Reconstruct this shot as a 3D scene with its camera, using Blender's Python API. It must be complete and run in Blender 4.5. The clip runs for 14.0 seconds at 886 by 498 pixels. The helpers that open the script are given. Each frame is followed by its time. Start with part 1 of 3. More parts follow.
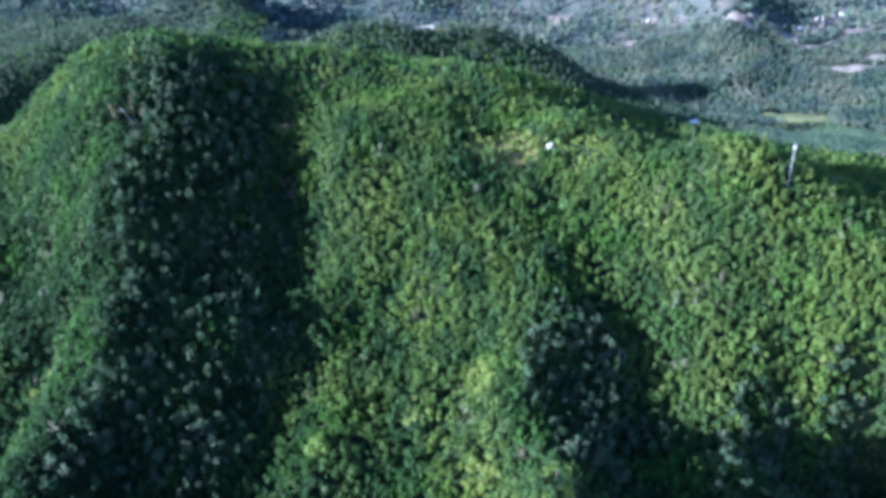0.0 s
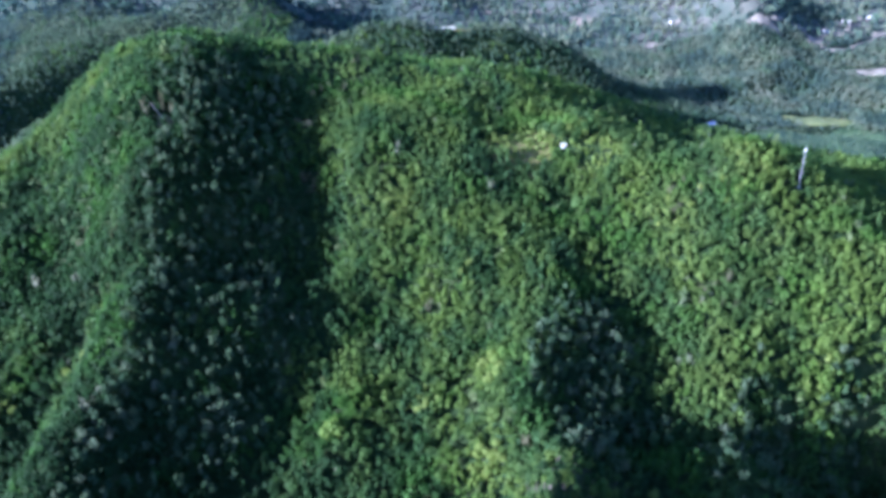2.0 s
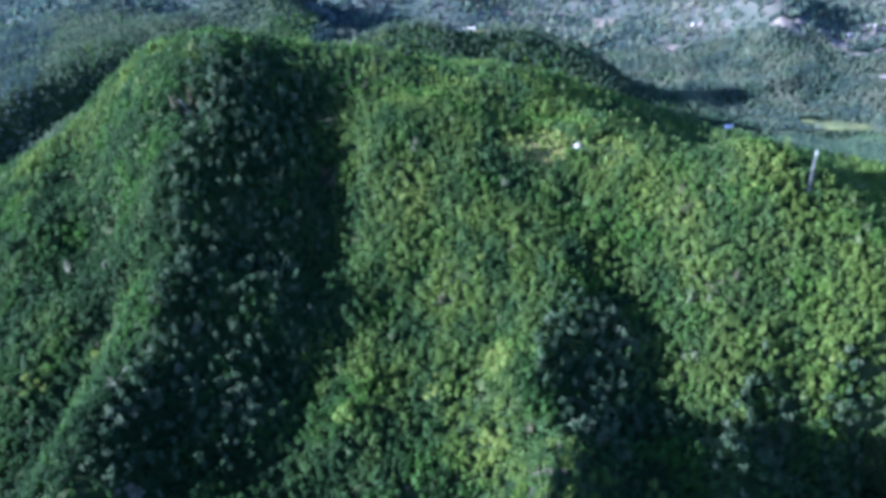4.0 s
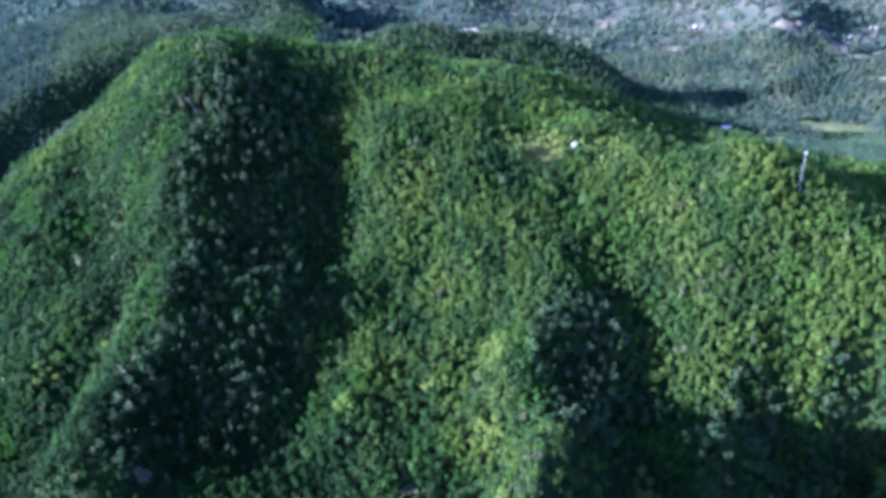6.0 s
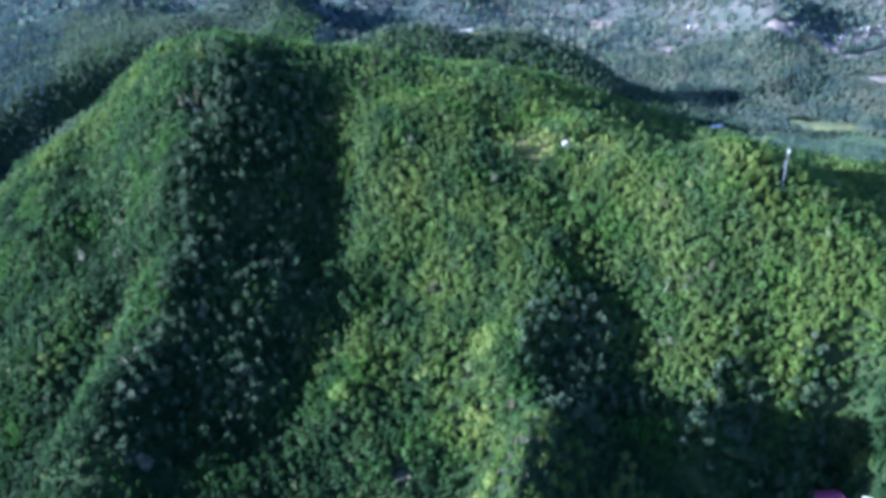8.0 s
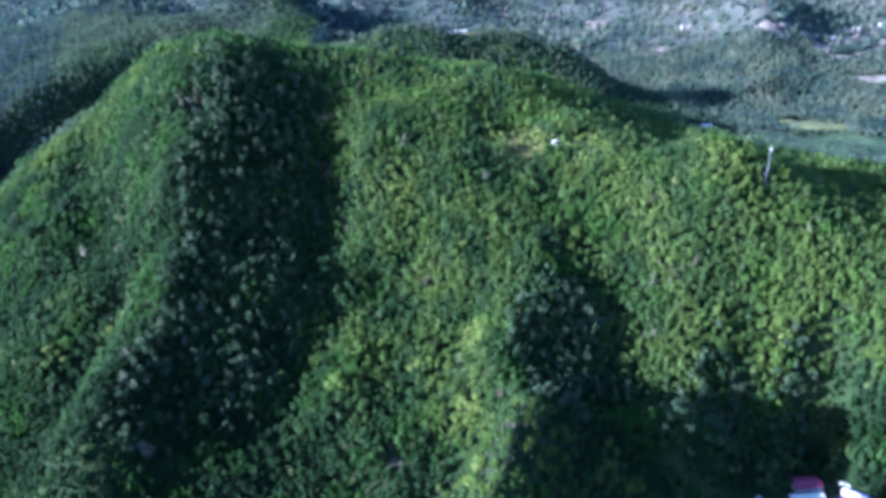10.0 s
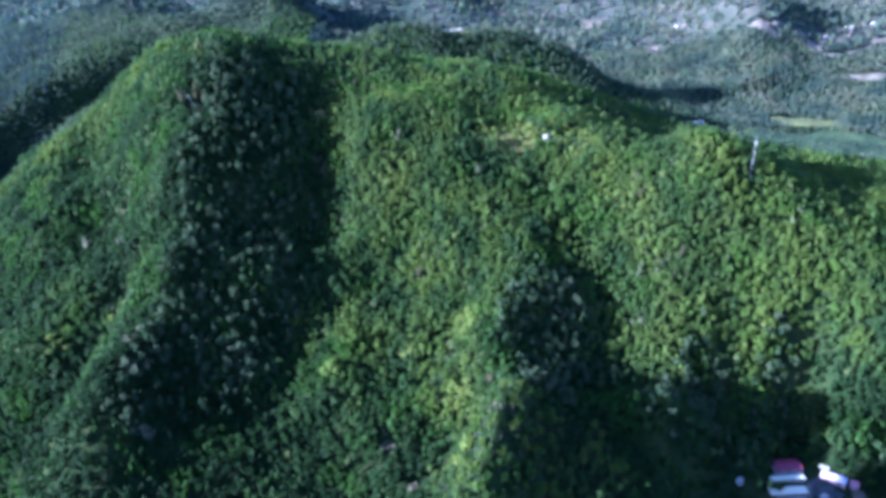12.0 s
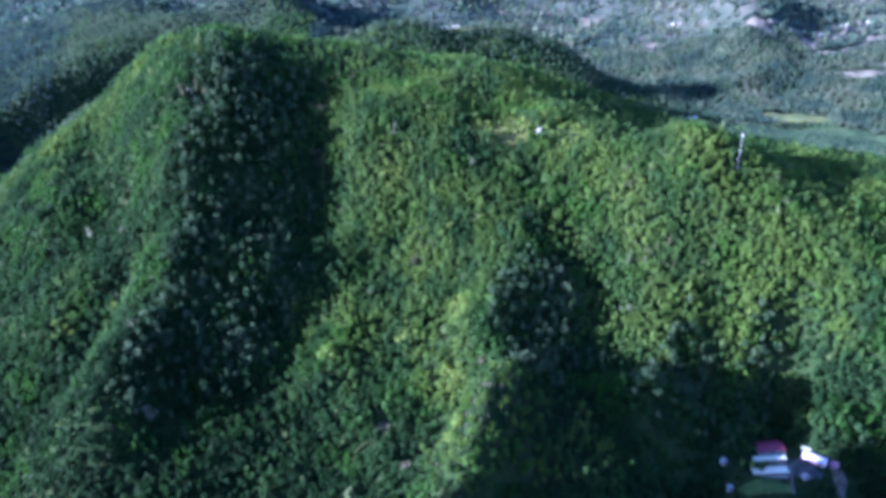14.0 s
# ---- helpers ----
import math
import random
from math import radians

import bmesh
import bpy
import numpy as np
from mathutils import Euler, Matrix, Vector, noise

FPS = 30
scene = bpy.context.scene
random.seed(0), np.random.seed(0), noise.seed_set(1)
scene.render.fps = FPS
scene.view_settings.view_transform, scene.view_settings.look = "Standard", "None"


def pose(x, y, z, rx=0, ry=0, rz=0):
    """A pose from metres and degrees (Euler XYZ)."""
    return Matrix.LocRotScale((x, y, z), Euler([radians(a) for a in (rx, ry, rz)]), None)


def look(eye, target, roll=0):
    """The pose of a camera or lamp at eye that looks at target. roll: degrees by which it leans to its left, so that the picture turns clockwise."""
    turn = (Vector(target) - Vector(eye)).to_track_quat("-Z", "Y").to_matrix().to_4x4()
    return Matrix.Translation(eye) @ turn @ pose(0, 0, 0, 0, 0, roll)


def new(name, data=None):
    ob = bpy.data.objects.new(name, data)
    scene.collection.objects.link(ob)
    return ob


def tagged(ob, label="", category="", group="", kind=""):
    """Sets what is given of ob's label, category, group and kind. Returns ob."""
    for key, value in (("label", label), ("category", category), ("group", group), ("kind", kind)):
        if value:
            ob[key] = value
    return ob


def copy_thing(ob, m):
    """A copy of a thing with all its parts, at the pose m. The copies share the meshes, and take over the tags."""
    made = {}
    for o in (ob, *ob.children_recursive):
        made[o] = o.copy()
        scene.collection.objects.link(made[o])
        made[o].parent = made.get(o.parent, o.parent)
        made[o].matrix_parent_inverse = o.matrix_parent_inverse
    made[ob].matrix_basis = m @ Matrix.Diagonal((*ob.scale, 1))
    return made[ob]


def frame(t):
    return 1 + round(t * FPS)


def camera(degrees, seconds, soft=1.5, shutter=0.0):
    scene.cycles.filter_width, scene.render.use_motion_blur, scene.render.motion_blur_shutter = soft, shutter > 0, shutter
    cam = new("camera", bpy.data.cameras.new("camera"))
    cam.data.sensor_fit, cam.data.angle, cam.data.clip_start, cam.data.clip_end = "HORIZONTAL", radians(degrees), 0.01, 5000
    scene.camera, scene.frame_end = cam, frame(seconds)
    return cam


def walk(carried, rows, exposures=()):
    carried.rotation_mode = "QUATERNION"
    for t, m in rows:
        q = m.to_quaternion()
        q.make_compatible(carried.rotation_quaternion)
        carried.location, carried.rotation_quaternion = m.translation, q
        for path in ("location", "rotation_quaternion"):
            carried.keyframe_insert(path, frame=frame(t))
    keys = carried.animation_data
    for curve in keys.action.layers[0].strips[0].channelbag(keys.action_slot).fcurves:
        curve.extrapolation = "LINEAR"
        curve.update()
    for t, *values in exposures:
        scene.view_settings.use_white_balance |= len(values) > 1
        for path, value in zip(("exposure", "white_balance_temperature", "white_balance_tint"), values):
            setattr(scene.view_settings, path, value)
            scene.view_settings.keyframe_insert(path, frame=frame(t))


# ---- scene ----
cam = camera(67.8, 14.0, 4.4)
METRES, EYE, TILT, LEAN, TURN = 90.0, 300.0, -24.5, 0.0, -4.4
ROWS = [
    (0.0, 0.0, 0.0, 0.0, -0.02, -0.48, 2.31),
    (0.5, 0.0151, -0.0339, -0.0065, 0.45, -0.48, 2.08),
    (1.0, 0.0278, -0.0692, -0.0148, 0.91, -0.47, 1.81),
    (1.5, 0.0412, -0.1031, -0.0235, 1.41, -0.47, 1.54),
    (2.0, 0.0519, -0.1327, -0.031, 1.88, -0.47, 1.27),
    (2.5, 0.0651, -0.1669, -0.0384, 2.43, -0.48, 0.94),
    (3.0, 0.0773, -0.1989, -0.0455, 2.91, -0.48, 0.66),
    (5.5, 0.1378, -0.3518, -0.0862, 4.09, -0.45, -0.12),
    (6.0, 0.1495, -0.383, -0.0931, 4.06, -0.44, -0.13),
    (6.5, 0.1617, -0.4151, -0.1014, 4.03, -0.43, -0.14),
    (7.0, 0.1737, -0.4445, -0.1082, 4.02, -0.44, -0.14),
    (7.5, 0.1853, -0.4763, -0.1148, 3.98, -0.45, -0.12),
    (8.0, 0.1975, -0.5072, -0.1221, 3.96, -0.46, -0.1),
    (10.5, 0.2614, -0.6621, -0.1623, 3.78, -0.49, -0.04),
    (11.0, 0.2754, -0.6899, -0.1765, 3.75, -0.47, -0.02),
    (11.5, 0.2892, -0.7198, -0.1937, 3.73, -0.44, -0.04),
    (12.0, 0.3052, -0.7532, -0.2132, 3.8, -0.47, -0.03),
    (12.5, 0.3191, -0.7838, -0.2325, 3.84, -0.48, -0.02),
    (13.0, 0.333, -0.8135, -0.2476, 3.88, -0.5, -0.02),
    (13.5, 0.3478, -0.8463, -0.2679, 3.9, -0.5, -0.04),
    (14.0, 0.3625, -0.878, -0.2876, 3.9, -0.5, -0.08),
]
walk(cam, [(t, pose(0, 0, EYE, TILT, LEAN, TURN) @ pose(METRES * x, METRES * y, METRES * z, 90 + pitch, roll, yaw)) for t, x, y, z, yaw, pitch, roll in ROWS], [(0.0, 2.30, 4350, 34), (14.0, 2.29, 4240, 36)])

# world, sun and exposure
SUN_ELEV, SUN_AZ = 17.8, 198.5        # degrees; azimuth counted from +x towards +y
world = bpy.data.worlds.new("sky")
scene.world = world
world.use_nodes = True
wn = world.node_tree.nodes
sky = wn.new("ShaderNodeTexSky")
sky.sky_type, sky.sun_disc = "NISHITA", False
sky.sun_elevation, sky.sun_rotation = radians(SUN_ELEV), radians(90.0 - SUN_AZ)
sky.air_density, sky.dust_density, sky.ozone_density = 1.2, 1.2, 2.0
wn["Background"].inputs["Strength"].default_value = 0.057
world.node_tree.links.new(sky.outputs["Color"], wn["Background"].inputs["Color"])

sun_data = bpy.data.lights.new("sun", "SUN")
sun_data.energy, sun_data.angle, sun_data.color = 5.0, radians(0.53), (1.0, 0.90, 0.68)
sun = new("sun", sun_data)
sun_way = Vector((math.cos(radians(SUN_AZ)) * math.cos(radians(SUN_ELEV)), math.sin(radians(SUN_AZ)) * math.cos(radians(SUN_ELEV)), math.sin(radians(SUN_ELEV))))
sun.matrix_world = look(Vector((-300, 0, 800)), Vector((-300, 0, 800)) - sun_way)

rng = np.random.default_rng(7)


# ---------------------------------------------------------------- materials
def material(name):
    m = bpy.data.materials.new(name)
    m.use_nodes = True
    t = m.node_tree
    return m, t, t.nodes["Principled BSDF"]


def link(t, a, b):
    t.links.new(a, b)


def noise_node(t, scale, detail=2.0, rough=0.5, coords=None):
    n = t.nodes.new("ShaderNodeTexNoise")
    n.inputs["Scale"].default_value, n.inputs["Detail"].default_value, n.inputs["Roughness"].default_value = scale, detail, rough
    if coords is not None:
        link(t, coords, n.inputs["Vector"])
    return n.outputs["Fac"]


def ramp_node(t, fac, stops):
    r = t.nodes.new("ShaderNodeValToRGB")
    e = r.color_ramp.elements
    while len(e) < len(stops):
        e.new(0.5)
    for el, (p, c) in zip(e, stops):
        el.position, el.color = p, (*c, 1)
    if fac is not None:
        link(t, fac, r.inputs["Fac"])
    return r.outputs["Color"]


def mix_node(t, fac, a, b, blend="MIX"):
    m = t.nodes.new("ShaderNodeMix")
    m.data_type, m.blend_type = "RGBA", blend
    for sock, v in ((m.inputs[0], fac), (m.inputs[6], a), (m.inputs[7], b)):
        if isinstance(v, (int, float)):
            sock.default_value = v
        elif isinstance(v, tuple):
            sock.default_value = (*v, 1)
        else:
            link(t, v, sock)
    return m.outputs[2]


def place_node(t):
    return t.nodes.new("ShaderNodeNewGeometry").outputs["Position"]


def bump_node(t, p, height, strength, distance):
    b = t.nodes.new("ShaderNodeBump")
    b.inputs["Strength"].default_value, b.inputs["Distance"].default_value = strength, distance
    link(t, height, b.inputs["Height"])
    link(t, b.outputs["Normal"], p.inputs["Normal"])


def leaf_material(name, stops, patch, patch_amount, sheen=0.3):
    """Foliage: colour by the tree's own tone, varied in patches of the hillside and from clump to clump."""
    m, t, p = material(name)
    pos = place_node(t)
    tone = t.nodes.new("ShaderNodeAttribute")
    tone.attribute_name = "leaf_tone"
    col = ramp_node(t, tone.outputs["Fac"], stops)
    big = ramp_node(t, noise_node(t, 0.014, 2.0, 0.5, pos), [(0.42, (0, 0, 0)), (0.58, (1, 1, 1))])
    amount = t.nodes.new("ShaderNodeMath")
    amount.operation = "MULTIPLY"
    amount.inputs[1].default_value = patch_amount
    bright = ramp_node(t, tone.outputs["Fac"], [(0.32, (0, 0, 0)), (0.72, (1, 1, 1))])
    link(t, mix_node(t, 1.0, big, bright, "MULTIPLY"), amount.inputs[0])
    col = mix_node(t, amount.outputs[0], col, patch)
    fresh = ramp_node(t, noise_node(t, 0.031, 3.0, 0.6, pos), [(0.52, (0, 0, 0)), (0.66, (0.55, 0.55, 0.55))])
    col = mix_node(t, fresh, col, (patch[0] * 0.5, patch[1] * 0.78, patch[2] * 0.55))
    grain = ramp_node(t, noise_node(t, 0.9, 3.0, 0.7, pos), [(0.3, (0.72, 0.74, 0.74)), (0.7, (1.24, 1.21, 1.16))])
    col = mix_node(t, 0.8, col, grain, "MULTIPLY")
    link(t, col, p.inputs["Base Color"])
    p.inputs["Roughness"].default_value = 0.62
    p.inputs["Specular IOR Level"].default_value = sheen
    thin = t.nodes.new("ShaderNodeBsdfTranslucent")
    link(t, col, thin.inputs["Color"])
    both = t.nodes.new("ShaderNodeMixShader")
    both.inputs[0].default_value = 0.54
    link(t, p.outputs[0], both.inputs[1])
    link(t, thin.outputs[0], both.inputs[2])
    link(t, both.outputs[0], t.nodes["Material Output"].inputs["Surface"])
    return m


LEAF = leaf_material("forest_leaves", [(0.0, (0.028, 0.060, 0.021)), (0.3, (0.053, 0.106, 0.033)), (0.65, (0.092, 0.152, 0.038)), (0.93, (0.136, 0.194, 0.042)), (1.0, (0.19, 0.21, 0.13))], (0.152, 0.226, 0.034), 0.58, 0.12)
# haze put into the leaf colours: greyer in the valley, bluer and paler beyond
MID_LEAF = leaf_material("half_haze_leaves", [(0.0, (0.042, 0.080, 0.046)), (0.5, (0.086, 0.132, 0.076)), (1.0, (0.155, 0.19, 0.105))], (0.14, 0.18, 0.085), 0.4, 0.15)
HAZE_LEAF = leaf_material("haze_tinted_leaves", [(0.0, (0.040, 0.072, 0.068)), (0.35, (0.100, 0.145, 0.102)), (0.6, (0.150, 0.180, 0.116)), (1.0, (0.235, 0.25, 0.17))], (0.19, 0.215, 0.13), 0.45, 0.15)
PALE_LEAF = leaf_material("pale_leaves", [(0.0, (0.17, 0.245, 0.04)), (1.0, (0.26, 0.32, 0.07))], (0.24, 0.29, 0.05), 0.4)
# skylight on shaded crowns, put into the leaf colour as grey
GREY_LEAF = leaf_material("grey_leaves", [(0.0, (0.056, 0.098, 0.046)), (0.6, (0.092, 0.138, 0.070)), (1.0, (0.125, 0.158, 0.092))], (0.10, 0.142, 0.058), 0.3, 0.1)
DRY_LEAF = leaf_material("dry_leaves", [(0.0, (0.10, 0.115, 0.05)), (1.0, (0.18, 0.17, 0.09))], (0.16, 0.155, 0.085), 0.3)


def ground_material():
    m, t, p = material("hill_ground")
    pos = place_node(t)
    col = ramp_node(t, noise_node(t, 0.05, 6.0, 0.65, pos), [(0.3, (0.012, 0.027, 0.009)), (0.5, (0.024, 0.043, 0.013)), (0.7, (0.048, 0.060, 0.022))])
    col = mix_node(t, 0.7, col, ramp_node(t, noise_node(t, 0.8, 4.0, 0.7, pos), [(0.3, (0.5, 0.5, 0.5)), (0.7, (1.4, 1.4, 1.3))]), "MULTIPLY")
    # grass of the plain, paled and greyed with distance in place of haze
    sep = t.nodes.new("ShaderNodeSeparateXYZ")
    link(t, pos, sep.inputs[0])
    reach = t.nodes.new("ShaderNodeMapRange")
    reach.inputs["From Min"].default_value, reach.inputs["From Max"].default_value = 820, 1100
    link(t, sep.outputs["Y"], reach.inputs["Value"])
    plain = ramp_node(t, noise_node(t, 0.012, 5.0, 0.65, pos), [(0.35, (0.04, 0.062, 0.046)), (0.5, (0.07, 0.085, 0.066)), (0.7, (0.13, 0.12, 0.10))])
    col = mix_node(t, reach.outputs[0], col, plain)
    link(t, col, p.inputs["Base Color"])
    p.inputs["Roughness"].default_value = 0.95
    p.inputs["Specular IOR Level"].default_value = 0.1
    bump_node(t, p, noise_node(t, 0.6, 5.0, 0.7, pos), 0.8, 0.6)
    return m


def rough_material(name, dark, mid, light, scale, rough=0.9, bump=0.4):
    m, t, p = material(name)
    pos = place_node(t)
    col = ramp_node(t, noise_node(t, scale, 6.0, 0.65, pos), [(0.3, dark), (0.5, mid), (0.72, light)])
    link(t, col, p.inputs["Base Color"])
    p.inputs["Roughness"].default_value = rough
    p.inputs["Specular IOR Level"].default_value = 0.2
    bump_node(t, p, noise_node(t, scale * 4, 4.0, 0.6, pos), bump, 0.3)
    return m


GROUND = ground_material()
BARK = rough_material("bark", (0.06, 0.05, 0.04), (0.12, 0.10, 0.08), (0.22, 0.20, 0.17), 1.5)
DRY_GRASS = rough_material("dry_grass", (0.08, 0.085, 0.024), (0.155, 0.14, 0.042), (0.26, 0.21, 0.085), 0.25)
BARE_SOIL = rough_material("bare_soil", (0.09, 0.075, 0.05), (0.155, 0.13, 0.095), (0.25, 0.21, 0.16), 0.2)
PALE_SOIL = rough_material("pale_soil", (0.11, 0.10, 0.07), (0.18, 0.16, 0.12), (0.28, 0.245, 0.19), 0.06)
DARK_SOIL = rough_material("dark_soil", (0.035, 0.04, 0.042), (0.07, 0.075, 0.075), (0.13, 0.13, 0.12), 0.3)
FIELD = rough_material("field_grass", (0.09, 0.12, 0.04), (0.16, 0.185, 0.058), (0.25, 0.25, 0.09), 0.09)
MEADOW = rough_material("meadow_grass", (0.05, 0.09, 0.035), (0.085, 0.13, 0.05), (0.14, 0.175, 0.075), 0.05)
LAWN = rough_material("lawn", (0.04, 0.075, 0.018), (0.08, 0.125, 0.03), (0.14, 0.18, 0.05), 0.5)


# ---------------------------------------------------------------- terrain
# hills and gullies: x, y, half width, half length, turn in degrees, height
SUMMITS = [
    (-191, 483, 101, 90, 46, 106), (3, 524, 122, 91, 35, 79), (43, 688, 109, 33, 9, 97), (117, 407, 33, 34, -32, 32), (167, 636, 54, 129, -5, 15),
    (-431, 1016, 235, 289, 10, 47), (-455, 649, 14, 132, -38, -19), (-268, 472, 52, 32, 3, 13),
]
WEST_SPURS = [
    (-209, 373, 35, 44, -39, 49), (-183, 315, 22, 43, -38, 48), (-149, 249, 21, 48, -7, 78), (-102, 295, 57, 18, 20, 36), (-98, 278, 20, 39, -13, 81),
    (-124, 312, 33, 87, 8, 37), (-20, 394, 30, 38, -22, 39), (-94, 303, 20, 47, -3, 9), (-129, 264, 17, 34, 20, 25), (-40, 251, 16, 26, -17, 16),
    (-82, 352, 14, 31, 9, 13),
]
EAST_SPURS = [
    (24, 333, 21, 86, -7, 24), (47, 231, 13, 28, -4, 33), (43, 159, 12, 36, -28, 48), (73, 277, 27, 77, 8, 50), (206, 363, 47, 33, 8, 41),
    (248, 374, 156, 166, -26, 56), (141, 201, 31, 15, -4, 32),
    (160, 222, 21, 18, 0, 14),
]
GULLIES = [
    (-120, 271, 32, 42, -5, -86), (155, 217, 31, 20, 13, -30), (-209, 369, 28, 96, 25, -47), (-369, 489, 32, 130, -36, -30), (552, 790, 319, 183, 20, -40),
    (168, 191, 60, 20, 63, -38), (-386, 697, 22, 120, -30, -32), (76, 283, 35, 61, 25, -32), (-88, 305, 20, 42, -21, -57), (-331, 561, 59, 60, 30, -5),
    (-442, 577, 49, 67, 45, -42), (71, 219, 34, 27, 9, -24), (-88, 466, 50, 31, 9, -10), (227, 234, 13, 29, -33, -41),
]
# knolls and small hollows, and low ridges of the far plain
KNOLLS = [
    # the first knoll is out of view, added to cast shade on the valley floor
    (-227, 11, 49, 33, 11, 230), (57, 678, 81, 44, -16, -33), (-298, 30, 62, 40, 0, -4),
    (278, 185, 42, 38, 0, -50), (215, 148, 36, 24, 0, -32), (77, 402, 18, 14, 0, 9), (75, 475, 40, 35, 0, 8), (112, 522, 50, 60, 0, 6), (257, 228, 18, 22, 0, -14),
]
FAR_RIDGES = [
    (440, 822, 17, 60, -62, 12), (559, 1117, 44, 130, -16, 52), (-330, 1130, 45, 174, 40, 62), (-120, 1420, 60, 190, 50, 75), (-560, 1246, 63, 192, 19, 73),
    (880, 1500, 90, 160, 30, 70), (330, 1350, 70, 170, 65, 30), (-700, 1700, 120, 260, 50, 70),
    (-235, 1010, 26, 95, -53, 30), (-80, 1290, 32, 110, -53, 36), (505, 962, 16, 45, -40, 13),
]
CANOPY = 4.0      # the crowns' mean surface over the soil


def canopy(x, y):
    """Height of the forest's surface over the plan."""
    x, y = np.asarray(x, float), np.asarray(y, float)
    z = 31.7 + 144.0 / (1 + np.exp(-(y - 445.4) / 199.0))
    for gx, gy, sx, sy, turn, h in SUMMITS + WEST_SPURS + EAST_SPURS + GULLIES + KNOLLS + FAR_RIDGES:
        c, s = math.cos(radians(turn)), math.sin(radians(turn))
        u, v = ((x - gx) * c + (y - gy) * s) / sx, (-(x - gx) * s + (y - gy) * c) / sy
        z = z + h * np.exp(-0.5 * (u * u + v * v))
    far = 1 / (1 + np.exp(-(np.hypot(x, y) - 1100) / 150))
    z = z + far * (16 * np.sin(x / 170 + y / 260) + 12 * np.sin(x / 95 - y / 210 + 1.3))
    k = np.clip(1.6 - np.hypot((x - 212) / 30, (y - 190) / 19), 0, 1) ** 1.5
    return z * (1 - np.minimum(k * 1.6, 1)) + (48 - 0.12 * (x - 212)) * np.minimum(k * 1.6, 1)


def ruffle(x, y):
    """Small unevenness of the slopes."""
    return 1.3 * np.sin(x / 9.1 + 1.7 * np.sin(y / 23)) * np.sin(y / 11.3 + 1.3 * np.sin(x / 31)) + 1.6 * np.sin(x / 27 + y / 35 + 2) + 1.9 * np.sin(x / 17 + 1.2 * np.sin(y / 38)) * np.sin(y / 31 + 0.9 * np.sin(x / 52) + 0.7)


def soil(x, y):
    x, y = np.asarray(x, float), np.asarray(y, float)
    calm = np.clip(np.hypot((x - 212) / 36, (y - 190) / 24) - 0.5, 0, 1)
    return canopy(x, y) - CANOPY + calm * ruffle(x, y)


def mesh_from(name, verts, faces, mat, tone=None, smooth=False):
    """A mesh of triangles or quads from arrays."""
    me = bpy.data.meshes.new(name)
    n = faces.shape[1]
    me.vertices.add(len(verts))
    me.vertices.foreach_set("co", np.ascontiguousarray(verts, np.float32).ravel())
    me.loops.add(faces.size)
    me.loops.foreach_set("vertex_index", np.ascontiguousarray(faces, np.int32).ravel())
    me.polygons.add(len(faces))
    me.polygons.foreach_set("loop_start", np.arange(0, faces.size, n, dtype=np.int32))
    me.polygons.foreach_set("use_smooth", np.full(len(faces), smooth))
    me.update(calc_edges=True)
    me.materials.append(mat)
    if tone is not None:
        a = me.attributes.new("leaf_tone", "FLOAT", "POINT")
        a.data.foreach_set("value", np.ascontiguousarray(tone, np.float32))
    return me


def stretched(lo, hi, step, far, grow):
    """Grid lines: even between lo and hi, then wider and wider to the distance."""
    mid = list(np.arange(lo, hi + 0.1, step))
    d, a, b = step, mid[-1], mid[0]
    up, down = [], []
    while a < far:
        d *= grow
        a, b = a + d, b - d
        up.append(a), down.append(b)
    return np.array(down[::-1] + mid + up)


gx, gy = stretched(-460, 560, 5.0, 4300, 1.12), stretched(100, 900, 5.0, 4300, 1.12)
MX, MY = np.meshgrid(gx, gy)
gv = np.stack([MX, MY, soil(MX, MY)], -1).reshape(-1, 3)
iy, ix = np.meshgrid(np.arange(len(gy) - 1), np.arange(len(gx) - 1), indexing="ij")
a0 = (iy * len(gx) + ix).ravel()
gf = np.stack([a0, a0 + 1, a0 + 1 + len(gx), a0 + len(gx)], -1)
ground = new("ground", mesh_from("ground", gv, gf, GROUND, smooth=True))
tagged(ground, "dark undergrowth and soil of steep forested hills and valley", "ground", kind="structure")


# ---------------------------------------------------------------- trees
def ball(level):
    bm = bmesh.new()
    bmesh.ops.create_icosphere(bm, subdivisions=level, radius=1.0)
    v = np.array([q.co[:] for q in bm.verts])
    f = np.array([[q.index for q in p.verts] for p in bm.faces])
    bm.free()
    return v, f


OCTA = (np.array([(1, 0, 0), (0, 1, 0), (-1, 0, 0), (0, -1, 0), (0, 0, 1), (0, 0, -1)], float),
        np.array([(0, 1, 4), (1, 2, 4), (2, 3, 4), (3, 0, 4), (1, 0, 5), (2, 1, 5), (3, 2, 5), (0, 3, 5)]))


